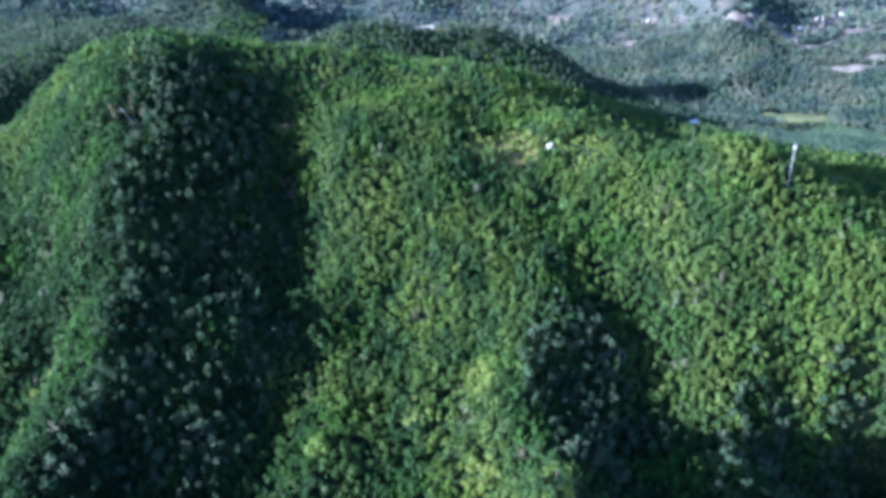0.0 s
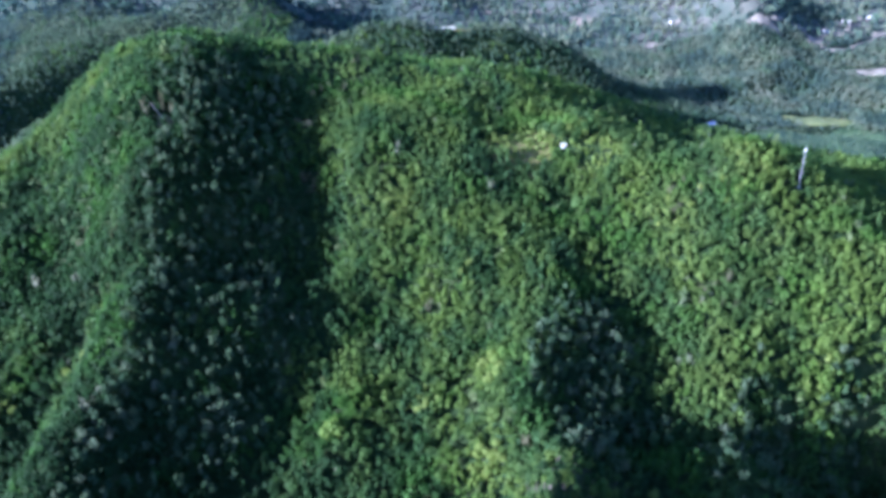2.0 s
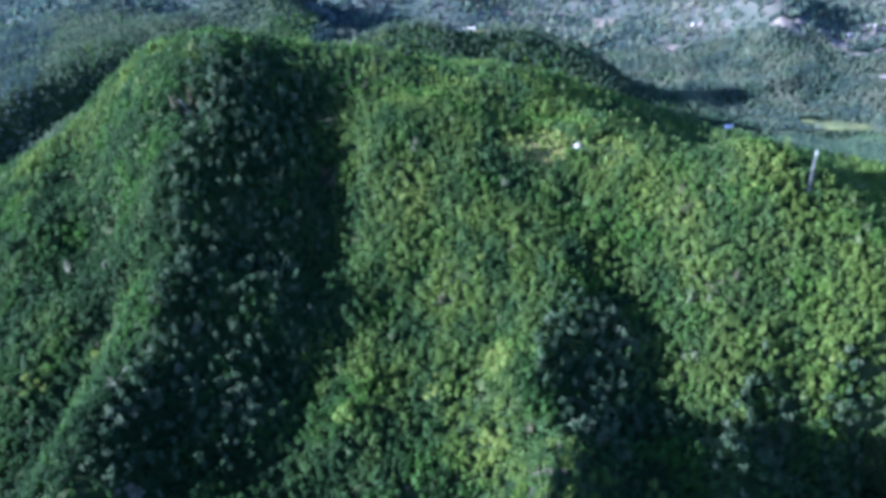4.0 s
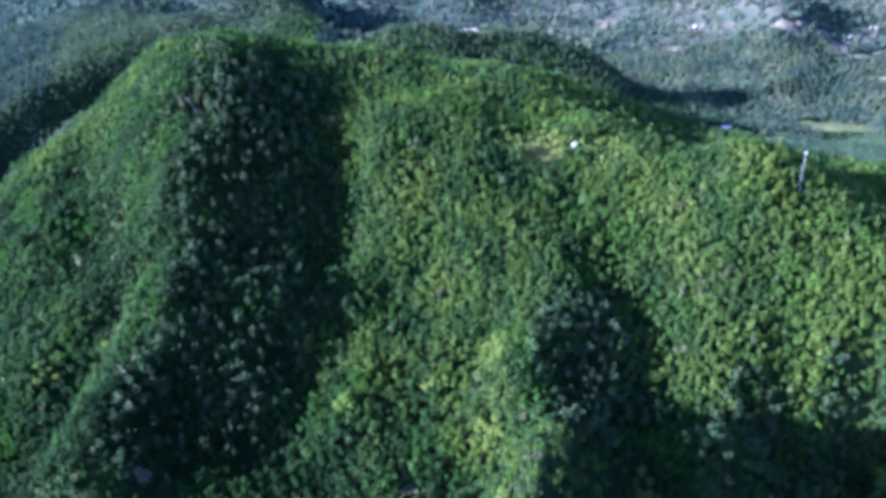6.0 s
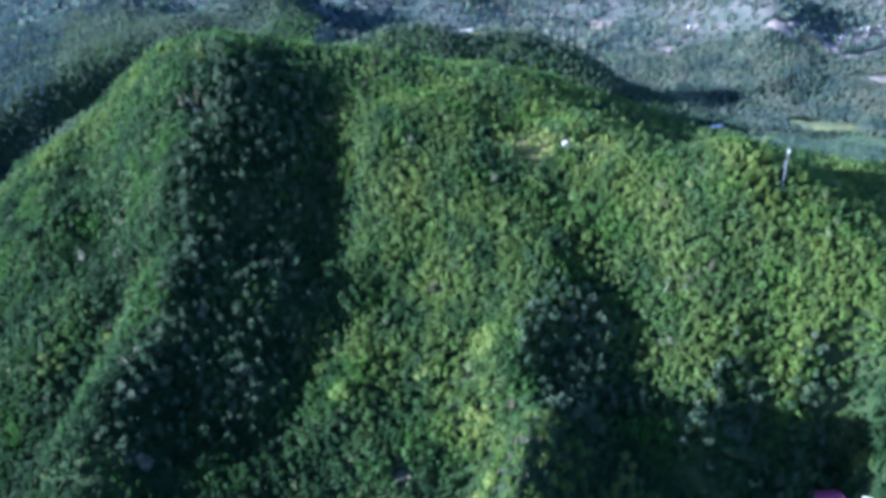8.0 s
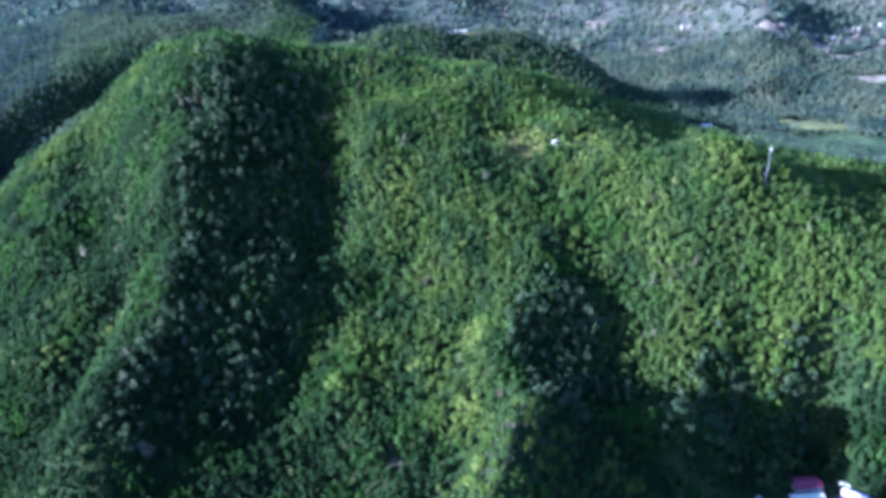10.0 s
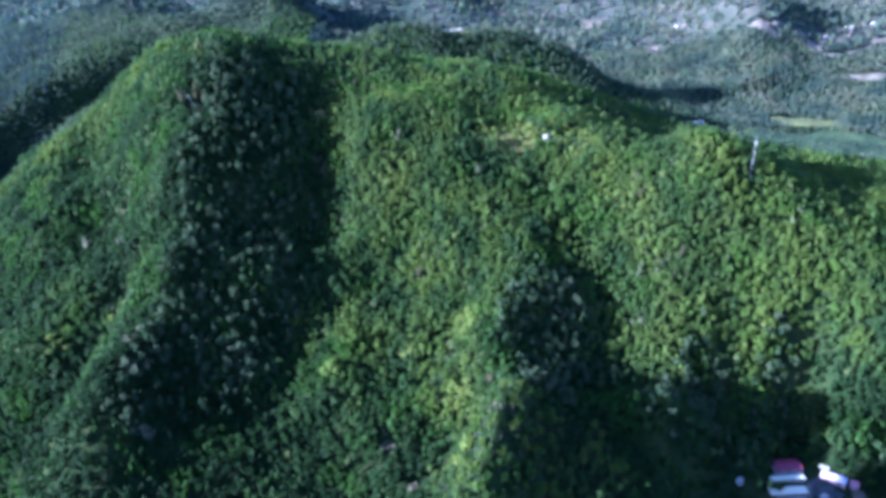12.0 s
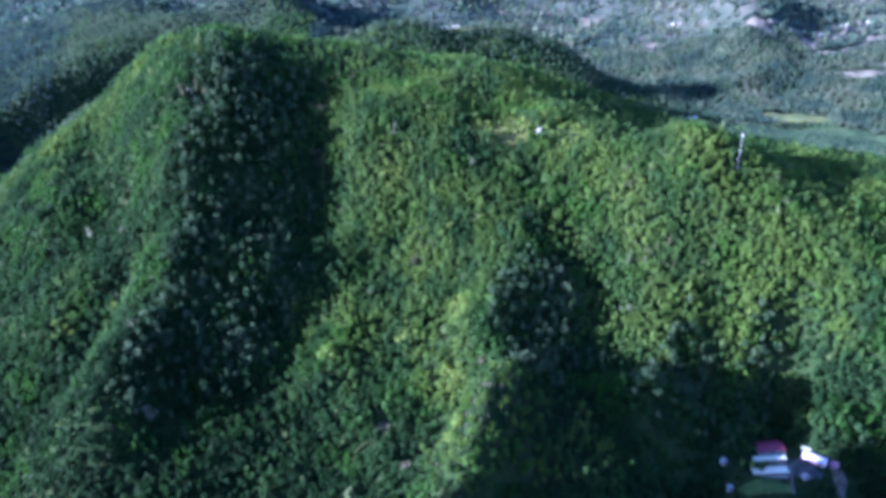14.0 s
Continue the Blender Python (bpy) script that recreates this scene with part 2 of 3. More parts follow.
def crown_shape(level, clumps, size, seed, lobes=5):
    """One crown of about unit radius round (0, 0, 0): a small dark core, and leaf sprays grouped in uneven lobes."""
    r = np.random.default_rng(seed)
    v, f = ball(level) if level else OCTA
    v = v * r.uniform(0.42, 0.72, len(v))[:, None] * np.array([1, 1, 0.9])
    if clumps:
        la = r.uniform(0, 6.283, lobes) + np.arange(lobes) * 2.4
        lr = r.uniform(0.25, 0.62, lobes)
        lobe = np.stack([lr * np.cos(la), lr * np.sin(la), r.uniform(-0.25, 0.65, lobes)], -1)
        lobe[0] = (0, 0, r.uniform(0.4, 0.8))
        wide = r.uniform(0.38, 0.62, lobes)
        which = np.arange(clumps) % lobes
        z = r.uniform(-0.5, 1.0, clumps)
        a = r.uniform(0, 6.283, clumps)
        q = np.sqrt(1 - z * z)
        out = np.stack([q * np.cos(a), q * np.sin(a), z], -1)
        mid = lobe[which] + out * (wide[which] * r.uniform(0.6, 1.25, clumps))[:, None]
        n = out + r.normal(0, 0.5, (clumps, 3)) + np.array([0, 0, 0.25])
        n /= np.linalg.norm(n, axis=1)[:, None]
        e = np.cross(n, np.cross(np.array([0, 0, 1.0]) + r.normal(0, 0.6, (clumps, 3)), n))
        e /= np.linalg.norm(e, axis=1)[:, None] + 1e-6
        g = np.cross(n, e)
        s = r.uniform(0.55, 1.2, clumps)[:, None] * size
        k = r.uniform(0.5, 1.0, (clumps, 4))
        quad = np.stack([mid + e * s * k[:, :1] * 1.25, mid + g * s * k[:, 1:2] * 0.6, mid - e * s * k[:, 2:3] * 1.1, mid - g * s * k[:, 3:] * 0.6], 1).reshape(-1, 3)
        b = len(v) + 4 * np.arange(clumps)[:, None]
        f = np.concatenate([f, b + [0, 1, 2], b + [0, 2, 3]])
        v = np.concatenate([v, quad])
    return v, f


def wood(name, label, x, y, radius, height, shapes, mat, tones, category="forest", z=None):
    """A whole wood of crowns as one mesh."""
    pick = rng.integers(0, len(shapes), len(x))
    z0 = (soil(x, y) if z is None else z)
    V, F, T, base = [], [], [], 0
    for k, (sv, sf) in enumerate(shapes):
        i = np.nonzero(pick == k)[0]
        if not len(i):
            continue
        a = rng.uniform(0, 6.283, len(i))
        c, s = np.cos(a)[:, None], np.sin(a)[:, None]
        rx = radius[i][:, None]
        flat = rng.uniform(0.75, 1.3, len(i))[:, None]
        vx = (sv[:, 0] * flat * c - sv[:, 1] / flat * s) * rx + x[i][:, None]
        vy = (sv[:, 0] * flat * s + sv[:, 1] / flat * c) * rx + y[i][:, None]
        tall = rng.uniform(1.0, 1.8, len(i))[:, None]
        vz = sv[:, 2] * rx * tall + (z0[i] + height[i])[:, None]
        V.append(np.stack([vx, vy, vz], -1).reshape(-1, 3))
        F.append((sf[None] + (base + np.arange(len(i)) * len(sv))[:, None, None]).reshape(-1, 3))
        T.append(np.repeat(tones[i], len(sv)))
        base += len(i) * len(sv)
    ob = new(name, mesh_from(name, np.concatenate(V), np.concatenate(F), mat, np.concatenate(T)))
    return tagged(ob, label, category, kind="stuff")


def scatter(x0, x1, y0, y1, step):
    """Jittered plan positions."""
    nx, ny = int((x1 - x0) / step), int((y1 - y0) / step)
    px, py = np.meshgrid(np.arange(nx), np.arange(ny))
    px = x0 + (px + 0.5 * (py % 2) + rng.uniform(-0.6, 0.6, px.shape)) * step
    py = y0 + (py + rng.uniform(-0.75, 0.75, py.shape)) * step
    return px.ravel(), py.ravel()


def in_fan(x, y, margin):
    """The fan of land that opens away from the valley."""
    d = (y + 85) * 0.907 + 0.42 * (309 - canopy(x, y))
    return (x > -0.80 * d - margin) & (x < 42 + 0.80 * d + margin)


# clearings where no tree stands: x, y, half width, half length
CLEARINGS = [
    (77, 409, 21, 18), (58, 405, 12, 9), (77, 399, 17, 13), (122, 394, 15, 14), (88, 552, 13, 13), (-146, 392, 7, 6), (-63, 390, 6, 5), (-68, 429, 6, 5), (9, 305, 6, 4), (-9, 198, 6, 6), (4, 170, 4, 3),
    (-133, 199, 5.5, 4), (42, 690, 24, 10), (215, 191, 25, 12), (207, 204, 10, 5), (194, 171, 14, 9), (206, 171, 7, 10), (235, 177, 7, 13), (233, 209, 4, 3), (229, 203, 4, 3), (175, 188, 3, 3), (174, 175, 3, 3), (446, 678, 42, 30), (315, 1204, 26, 24), (363, 982, 9, 14), (241, 960, 22, 12), (148, 1280, 30, 16), (228, 1292, 34, 12), (352, 622, 14, 7), (305, 625, 16, 15), (102, 402, 6, 5), (101, 397, 5, 5), (230, 345, 4, 4),
    (320, 561, 16, 13), (375, 1003, 18, 10), (436, 1098, 18, 12), 
]


# bare ground of the far valley: quarries (x, y, half width, half length, turn) and dirt roads (a line, its width)
QUARRIES = [(525, 972, 26, 12, -10), (600, 1010, 18, 12, 20), (616, 977, 20, 16, -12), (655, 1020, 30, 15, 15), (728, 1082, 40, 16, 10),
            (640, 868, 44, 11, -4), (690, 905, 34, 9, 8), (760, 1030, 34, 14, 12), (815, 1155, 46, 18, 12)]
FAR_ROADS = [([(530, 975), (565, 1000), (592, 1003), (606, 985), (592, 958), (616, 940), (642, 952), (669, 915), (720, 900), (800, 880)], 6),
             ([(592, 958), (625, 990), (655, 1018), (700, 1040), (728, 1080), (780, 1120), (815, 1155), (900, 1200)], 5),
             ([(642, 952), (690, 985), (753, 1026), (820, 1040)], 4.5), ([(600, 878), (640, 868), (700, 862), (790, 850)], 5)]


def open_land(x, y, grow=0.0):
    hit = np.zeros(len(x), bool)
    for cx, cy, a, b in CLEARINGS:
        hit |= ((x - cx) / (a + grow)) ** 2 + ((y - cy) / (b + grow)) ** 2 < 1
    for cx, cy, a, b, turn in QUARRIES:
        hit |= ((x - cx) / (0.85 * a)) ** 2 + ((y - cy) / (0.85 * b + 4)) ** 2 < 1
    for line, broad in FAR_ROADS:
        for (ax, ay), (bx, by) in zip(line, line[1:]):
            k = np.clip(((x - ax) * (bx - ax) + (y - ay) * (by - ay)) / ((bx - ax) ** 2 + (by - ay) ** 2), 0, 1)
            hit |= np.hypot((x - ax - k * (bx - ax)), 0.6 * (y - ay - k * (by - ay))) < broad
    return hit


def drift(x, y, length, seed):
    """A smooth uneven field over the plan, about -1 to 1, with features of the given length."""
    r = np.random.default_rng(seed)
    z = np.zeros(len(x))
    for k in range(9):
        a, w = r.uniform(0, 6.283), 6.283 / (length * r.uniform(0.6, 1.6))
        z += np.sin(w * (x * math.cos(a) + y * math.sin(a)) + r.uniform(0, 6.283) + 1.5 * np.sin(w * 0.4 * (x * math.sin(a) - y * math.cos(a))))
    return z / 3.0


# stands of lighter, yellow-green growth, and one dimmed area: x, y, width, strength
LIGHT_STANDS = [(-9, 366, 19, 2.6), (-40, 237, 9, 2.6), (37, 258, 9, 2.2), (33, 214, 17, 2.2), (28, 140, 14, 2.2), (-174, 281, 12, 1.8), (-208, 270, 13, 1.8),
                # the last, negative entry paints dimming into the woods east of the houses
                (213, 338, 18, 1.2), (240, 285, 26, 1.1), (6, 310, 12, 1.2), (150, 342, 22, 1.0), (-28, 262, 14, 1.2), (150, 262, 30, 0.9), (266, 226, 40, -1.4)]


def tones_for(x, y):
    """Darker woods in the west, fresher growth on the middle and eastern spurs; edge dimming and haze are painted in.
    """
    n = len(x)
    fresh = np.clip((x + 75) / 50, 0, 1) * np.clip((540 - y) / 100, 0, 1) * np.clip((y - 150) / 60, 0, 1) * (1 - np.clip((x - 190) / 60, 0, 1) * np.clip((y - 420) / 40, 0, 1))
    for ax, ay, bx, by in ((-306, 411, -284, 440), (-284, 440, -261, 458), (-261, 458, -214, 462), (-214, 462, -189, 472)):      # light scrub along the western crests
        k = np.clip(((x - ax) * (bx - ax) + (y - ay) * (by - ay)) / ((bx - ax) ** 2 + (by - ay) ** 2), 0, 1)
        fresh = fresh + 1.5 * np.exp(-((x - ax - k * (bx - ax)) ** 2 + (y - ay - k * (by - ay)) ** 2) / 120)
    light = np.zeros(n)
    for px, py, wide, much in LIGHT_STANDS:
        light = light + much * np.exp(-((x - px) ** 2 + 0.7 * (y - py) ** 2) / (wide * wide))
    stand = drift(x, y, 58, 3) * 0.15 + drift(x, y, 21, 4) * 0.12
    # vignette dimming of the slopes' foot, put into the leaf tone
    foot_dim = np.clip((262 - y) / 70, 0, 1) * (1 - 0.8 * np.exp(-((x - 32) / 30) ** 2))
    # the 0.17 beyond y 395 pales the heights in place of haze
    t = np.clip(0.33 - 0.16 * np.clip((-70 - x) / 40, 0, 1) - 0.36 * foot_dim + 0.17 * np.clip((y - 395) / 60, 0, 1) + 0.16 * fresh + 0.10 * fresh * np.clip((x - 95) / 40, 0, 1) + 0.2 * light + stand + rng.normal(0, 0.06, n), 0, 0.93)
    t[rng.uniform(0, 1, n) < 0.012] = 1.0
    return t


FULL = [crown_shape(0, 34, 0.46, 10 + k, 5) for k in range(14)]
HALF = [crown_shape(0, 13, 0.62, 30 + k) for k in range(6)]
PLAIN = [crown_shape(0, 7, 0.8, 50 + k, 3) for k in range(6)]

NEAR_EDGE = 195
x, y = scatter(-420, 430, NEAR_EDGE, 480, 3.0)
keep = in_fan(x, y, 15) & ~open_land(x, y)
x, y = x[keep], y[keep]
# taller and more uneven trees with gaps in the moist hollows, an even canopy on the spurs
hollow = np.clip((canopy(x + 26, y) + canopy(x - 26, y) - 2 * canopy(x, y)) / 14, 0, 1)
keep = rng.uniform(0, 1, len(x)) > 0.25 * hollow
x, y, hollow = x[keep], y[keep], hollow[keep]
tallest = rng.uniform(0, 1, len(x)) < 0.06 + 0.16 * hollow
r = rng.uniform(1.45, 2.85, len(x)) * np.where(tallest, 1.35, 1.0) * (1 - 0.15 * hollow)
rise = rng.uniform(2.5, 4.1, len(x)) + hollow * rng.uniform(-1.2, 2.6, len(x)) + np.where(tallest, rng.uniform(0.6, 2.2, len(x)), 0)
# tall trees stand out over the steep faces that drop to the east, greyed like skylit crowns in shade
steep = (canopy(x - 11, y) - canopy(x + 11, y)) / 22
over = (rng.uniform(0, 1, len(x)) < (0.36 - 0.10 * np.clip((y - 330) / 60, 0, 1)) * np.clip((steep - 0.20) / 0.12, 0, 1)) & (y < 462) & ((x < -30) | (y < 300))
r = np.where(over, rng.uniform(1.5, 2.9, len(x)), r)
rise = np.where(over, rng.uniform(5.5, 10.0, len(x)) + 4.0 * np.clip((y - 310) / 60, 0, 1) + 1.0 * (x > 30), rise)
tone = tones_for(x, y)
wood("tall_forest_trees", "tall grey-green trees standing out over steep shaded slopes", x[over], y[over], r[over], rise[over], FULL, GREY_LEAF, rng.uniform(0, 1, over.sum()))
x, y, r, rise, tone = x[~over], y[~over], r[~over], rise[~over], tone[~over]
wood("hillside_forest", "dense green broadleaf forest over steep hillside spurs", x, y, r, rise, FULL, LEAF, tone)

x, y = scatter(-800, 900, 480, 1000, 4.6)
keep = in_fan(x, y, 20) & ~open_land(x, y)
x, y = x[keep], y[keep]
r = rng.uniform(1.3, 3.0, len(x))
high = rng.uniform(2.5, 5.0, len(x))
# leaf colours step from green to haze-greyed with distance
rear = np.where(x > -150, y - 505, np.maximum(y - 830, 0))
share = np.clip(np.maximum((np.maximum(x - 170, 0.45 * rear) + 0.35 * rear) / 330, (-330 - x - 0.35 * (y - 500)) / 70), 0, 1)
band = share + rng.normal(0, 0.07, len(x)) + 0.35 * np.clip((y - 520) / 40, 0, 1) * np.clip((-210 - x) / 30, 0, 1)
open_grass = ((x - 425) / 95) ** 2 + ((y - 572) / 80) ** 2 < 1.0 + 0.2 * drift(x, y, 60, 9)
r, high = np.where(open_grass, 0.6 * r, r), np.where(open_grass, high - 1.4, high)
band = np.where(open_grass & (rng.uniform(0, 1, len(x)) < 0.62), 9.0, np.where(open_grass, 0.5, band))
a = band < 0.3
wood("ridge_forest", "green forest over the summit ridges", x[a], y[a], r[a], high[a], HALF, LEAF, tones_for(x[a], y[a]))
# the west takes the darkest, bluest tone: shaded haze painted into the leaves
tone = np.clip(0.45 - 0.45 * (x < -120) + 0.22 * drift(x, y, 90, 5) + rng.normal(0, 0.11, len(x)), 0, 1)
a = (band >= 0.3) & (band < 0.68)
# the 0.14 lightens the back hill's leaves in place of light
wood("valley_scrub", "scrub woods behind the ridge, leaves greyed a little for haze", x[a], y[a], 0.92 * r[a], high[a] - 0.6, HALF, MID_LEAF, np.clip(tone[a] + 0.42 * (x[a] < -120) + 0.14 * (x[a] < 220), 0, 1))
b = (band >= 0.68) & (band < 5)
wood("valley_woods", "woods of the farther valley, leaves paled and greyed for haze", x[b], y[b], r[b], high[b] - 1.0, HALF, HAZE_LEAF, tone[b])

x, y = scatter(-1700, 1900, 1000, 2300, 13.5)
keep = in_fan(x, y, 40) & ~open_land(x, y) & (rng.uniform(0, 1, len(x)) < 0.75 + 0.15 * (x < -50) - 0.2 * drift(x, y, 160, 8))
x, y = x[keep], y[keep]
# bluer, darker tone in the west, again haze in the leaf colour
wood("far_woods", "woods and scrub of the distant valley, leaves paled for haze", x, y, rng.uniform(3.5, 7.0, len(x)), rng.uniform(1.5, 3.5, len(x)), PLAIN, HAZE_LEAF, np.clip(0.45 - 0.5 * np.clip(-x / 150, 0, 1) + 0.25 * drift(x, y, 240, 6) + rng.normal(0, 0.2, len(x)), 0, 1))


# the nearest trees, each a thing of its own
def part(name, me, parent, label=""):
    ob = new(name, me)
    ob.parent = parent
    if label:
        ob["label"] = label
    return ob


def trunk_mesh(height, seed):
    """A tapered, slightly bent trunk with four limbs that reach into the crown."""
    r = np.random.default_rng(seed)
    V, F = [], []

    def tube(pts, radii, sides=6):
        base = len(V)
        for p, w in zip(pts, radii):
            for k in range(sides):
                a = 6.283 * k / sides
                V.append((p[0] + w * math.cos(a), p[1] + w * math.sin(a), p[2]))
        for i in range(len(pts) - 1):
            for k in range(sides):
                q, n = base + i * sides, (k + 1) % sides
                F.append((q + k, q + n, q + sides + n, q + sides + k))

    bend = r.uniform(-0.3, 0.3, 2)
    stem = [(bend[0] * h * h, bend[1] * h * h, -0.6 + h * (height + 0.6)) for h in (0, 0.25, 0.5, 0.75, 1.0)]
    tube(stem, (0.26, 0.2, 0.17, 0.13, 0.07))
    for k in range(4):
        a, h = 1.57 * k + r.uniform(-0.5, 0.5), r.uniform(0.5, 0.75)
        s = (bend[0] * h * h, bend[1] * h * h, -0.6 + h * (height + 0.6))
        tube([s, (s[0] + 0.7 * math.cos(a), s[1] + 0.7 * math.sin(a), s[2] + 0.8), (s[0] + 1.3 * math.cos(a), s[1] + 1.3 * math.sin(a), s[2] + 1.9)], (0.09, 0.07, 0.03), 5)
    return mesh_from("trunk", np.array(V), np.array(F), BARK, smooth=True)


def tree(name, shape, radius, lift, tall, mat, tone, seed, label, category="tree", group=""):
    root = new(name)
    part("trunk", trunk_mesh(lift, seed), root, "grey-brown trunk with rising limbs")
    v, f = shape
    part("crown", mesh_from("crown", v * np.array([radius, radius, radius * tall]) + np.array([0, 0, lift]), f, mat, np.full(len(v), tone)), root)
    return tagged(root, label, category, group)


NEAR = [crown_shape(1, 80, 0.34, 70 + k, 7) for k in range(6)]
LOOKS = ("dark green", "mid green", "deep green", "fresh green", "yellowish green", "dull green")
models = [tree("forest_tree", NEAR[k], 1.6 + 0.14 * k, 3.2 + 0.3 * k, 1.0 + 0.06 * k, LEAF, (0.2, 0.5, 0.1, 0.65, 0.85, 0.4)[k], 90 + k,
               "broadleaf tree with a %s uneven crown, on the lower slope" % LOOKS[k], group="trees of the lower slope") for k in range(6)]
x, y = scatter(-230, 330, 118, NEAR_EDGE, 3.5)
keep = in_fan(x, y, 8) & ~open_land(x, y, 2.0)
x, y = x[keep], y[keep]
order = np.argsort((x - 60) ** 2 * 0.3 + (y - 170) ** 2)[:320]
used = set()
for n, i in enumerate(order):
    k = n % 6
    z = float(soil(x[i], y[i]))
    m = pose(x[i], y[i], z, 0, 0, float(rng.uniform(0, 360)))
    if k not in used:
        used.add(k)
        models[k].matrix_basis = m
    else:
        c = copy_thing(models[k], m)
        s = float(rng.uniform(0.75, 1.2))
        c.scale = (s, s, s * float(rng.uniform(0.9, 1.2)))
rest = np.setdiff1d(np.arange(len(x)), order)
xr, yr = x[rest], y[rest]
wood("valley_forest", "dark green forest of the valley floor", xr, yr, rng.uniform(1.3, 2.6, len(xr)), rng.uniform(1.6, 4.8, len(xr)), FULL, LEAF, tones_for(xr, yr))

# woods beyond the mouth of the valley and on the added knoll beside it
x, y = scatter(-480, 480, -260, 196, 8.2)
keep = ~(in_fan(x, y, 6) & (y > 116)) & ~open_land(x, y, 3)
x, y = x[keep], y[keep]
wood("lowland_woods", "dark green woods on unseen low land and the added knoll", x, y, rng.uniform(3.0, 5.0, len(x)), rng.uniform(2.2, 4.2, len(x)), HALF, LEAF, tones_for(x, y))


# ---------------------------------------------------------------- open ground
def patch(name, cx, cy, a, b, turn, mat, label, category="clearing", lift=0.3, seed=0, thick=0.25, ring=5):
    """A blob of open ground with an uneven edge, draped over the soil, with a turned-down rim."""
    r = np.random.default_rng(seed + int(abs(cx) * 7 + abs(cy)))
    n = 40
    ang = np.arange(n) * 2 * math.pi / n
    k = r.uniform(0, 6.28, 4)
    edge = 1 + 0.16 * np.sin(2 * ang + k[0]) + 0.12 * np.sin(3 * ang + k[1]) + 0.09 * np.sin(7 * ang + k[2]) + r.uniform(-0.05, 0.05, n)
    c, s = math.cos(radians(turn)), math.sin(radians(turn))
    V, F = [], []
    for q in list(np.linspace(0.12, 1, ring)) + [1.02]:
        u, v = a * q * edge * np.cos(ang), b * q * edge * np.sin(ang)
        px, py = cx + u * c - v * s, cy + u * s + v * c
        V += list(zip(px, py, soil(px, py) + (lift if q <= 1 else -thick)))
    for i in range(ring):
        for j in range(n):
            m = (j + 1) % n
            F.append((i * n + j, (i + 1) * n + j, (i + 1) * n + m, i * n + m))
    V.append((cx, cy, float(soil(cx, cy)) + lift))
    tris = [(len(V) - 1, j, (j + 1) % n, (j + 1) % n) for j in range(n)]
    me = bpy.data.meshes.new(name)
    me.from_pydata(V, [], F + [t[:3] for t in tris])
    me.materials.append(mat)
    me.polygons.foreach_set("use_smooth", np.ones(len(me.polygons), bool))
    return tagged(new(name, me), label, category, kind="structure")


def track(name, points, width, mat, label, category="path", lift=0.4):
    """A strip of bare ground along a line in the plan, draped over the soil."""
    P = []
    for (ax, ay), (bx, by) in zip(points, points[1:]):
        n = max(2, int(math.hypot(bx - ax, by - ay) / 3))
        P += [(ax + (bx - ax) * i / n, ay + (by - ay) * i / n) for i in range(n)]
    P = np.array(P + [points[-1]], float)
    d = np.gradient(P, axis=0)
    d /= np.linalg.norm(d, axis=1)[:, None]
    side = np.stack([-d[:, 1], d[:, 0]], -1)
    wob = width * (1 + 0.25 * np.sin(np.arange(len(P)) * 0.9) + rng.uniform(-0.12, 0.12, len(P)))
    V = []
    for f, drop in ((-0.55, -0.3), (-0.5, lift), (0.5, lift), (0.55, -0.3)):
        q = P + side * (wob * f)[:, None]
        V.append(np.stack([q[:, 0], q[:, 1], soil(q[:, 0], q[:, 1]) + drop], -1))
    V = np.stack(V, 1).reshape(-1, 3)
    F = np.array([(4 * i + k, 4 * i + k + 1, 4 * i + k + 5, 4 * i + k + 4) for i in range(len(P) - 1) for k in range(3)])
    return tagged(new(name, mesh_from(name, V, F, mat, smooth=True)), label, category, kind="structure")


patch("clearing", 76, 407, 24, 21, 5, DRY_GRASS, "clearing of dry yellow grass on a forested shoulder")
bx, by = scatter(48, 148, 380, 440, 2.6)
thin = (((bx - 78) / 26) ** 2 + ((by - 411) / 24) ** 2 < 1) & (rng.uniform(0, 1, len(bx)) < 0.78) | (((bx - 122) / 20) ** 2 + ((by - 395) / 16) ** 2 < 1) & (np.hypot(bx - 102, by - 401) > 6)
bx, by = bx[thin], by[thin]
wood("clearing_scrub", "low yellow-green bushes and tussocks in the dry clearing", bx, by, rng.uniform(0.6, 2.1, len(bx)), rng.uniform(0.2, 1.0, len(bx)), HALF, PALE_LEAF, rng.uniform(0, 0.7, len(bx)), "scrub")
patch("clearing", 88, 554, 12, 9, 0, BARE_SOIL, "pale bare soil among trees on the hill")
patch("clearing", 42, 690, 26, 10, 4, DRY_GRASS, "grassy summit clearing round a pale roof")
patch("clearing", 305, 632, 13, 6, 0, PALE_SOIL, "pale cleared ground in the valley")
patch("clearing", 320, 567, 15, 5, 10, PALE_SOIL, "strip of pale bare ground behind the ridge")
patch("meadow", 425, 572, 96, 82, 0, MEADOW, "smooth green meadow slope with scattered bushes in the valley", "meadow", 0.5, ring=16)
patch("field", 446, 686, 50, 22, 4, FIELD, "yellow-green grass field in the valley", "field", 0.9)
bx, by = scatter(380, 520, 655, 716, 7.5)
thin = rng.uniform(0, 1, len(bx)) < np.where(((bx - 448) / 46) ** 2 + ((by - 686) / 20) ** 2 < 1, 0.08, 0.75)
bx, by = bx[thin], by[thin]
wood("field_scrub", "scattered bushes in and round the valley field", bx, by, rng.uniform(0.8, 2.2, len(bx)), rng.uniform(0.3, 1.0, len(bx)), HALF, HAZE_LEAF, rng.uniform(0.1, 0.9, len(bx)), "scrub")
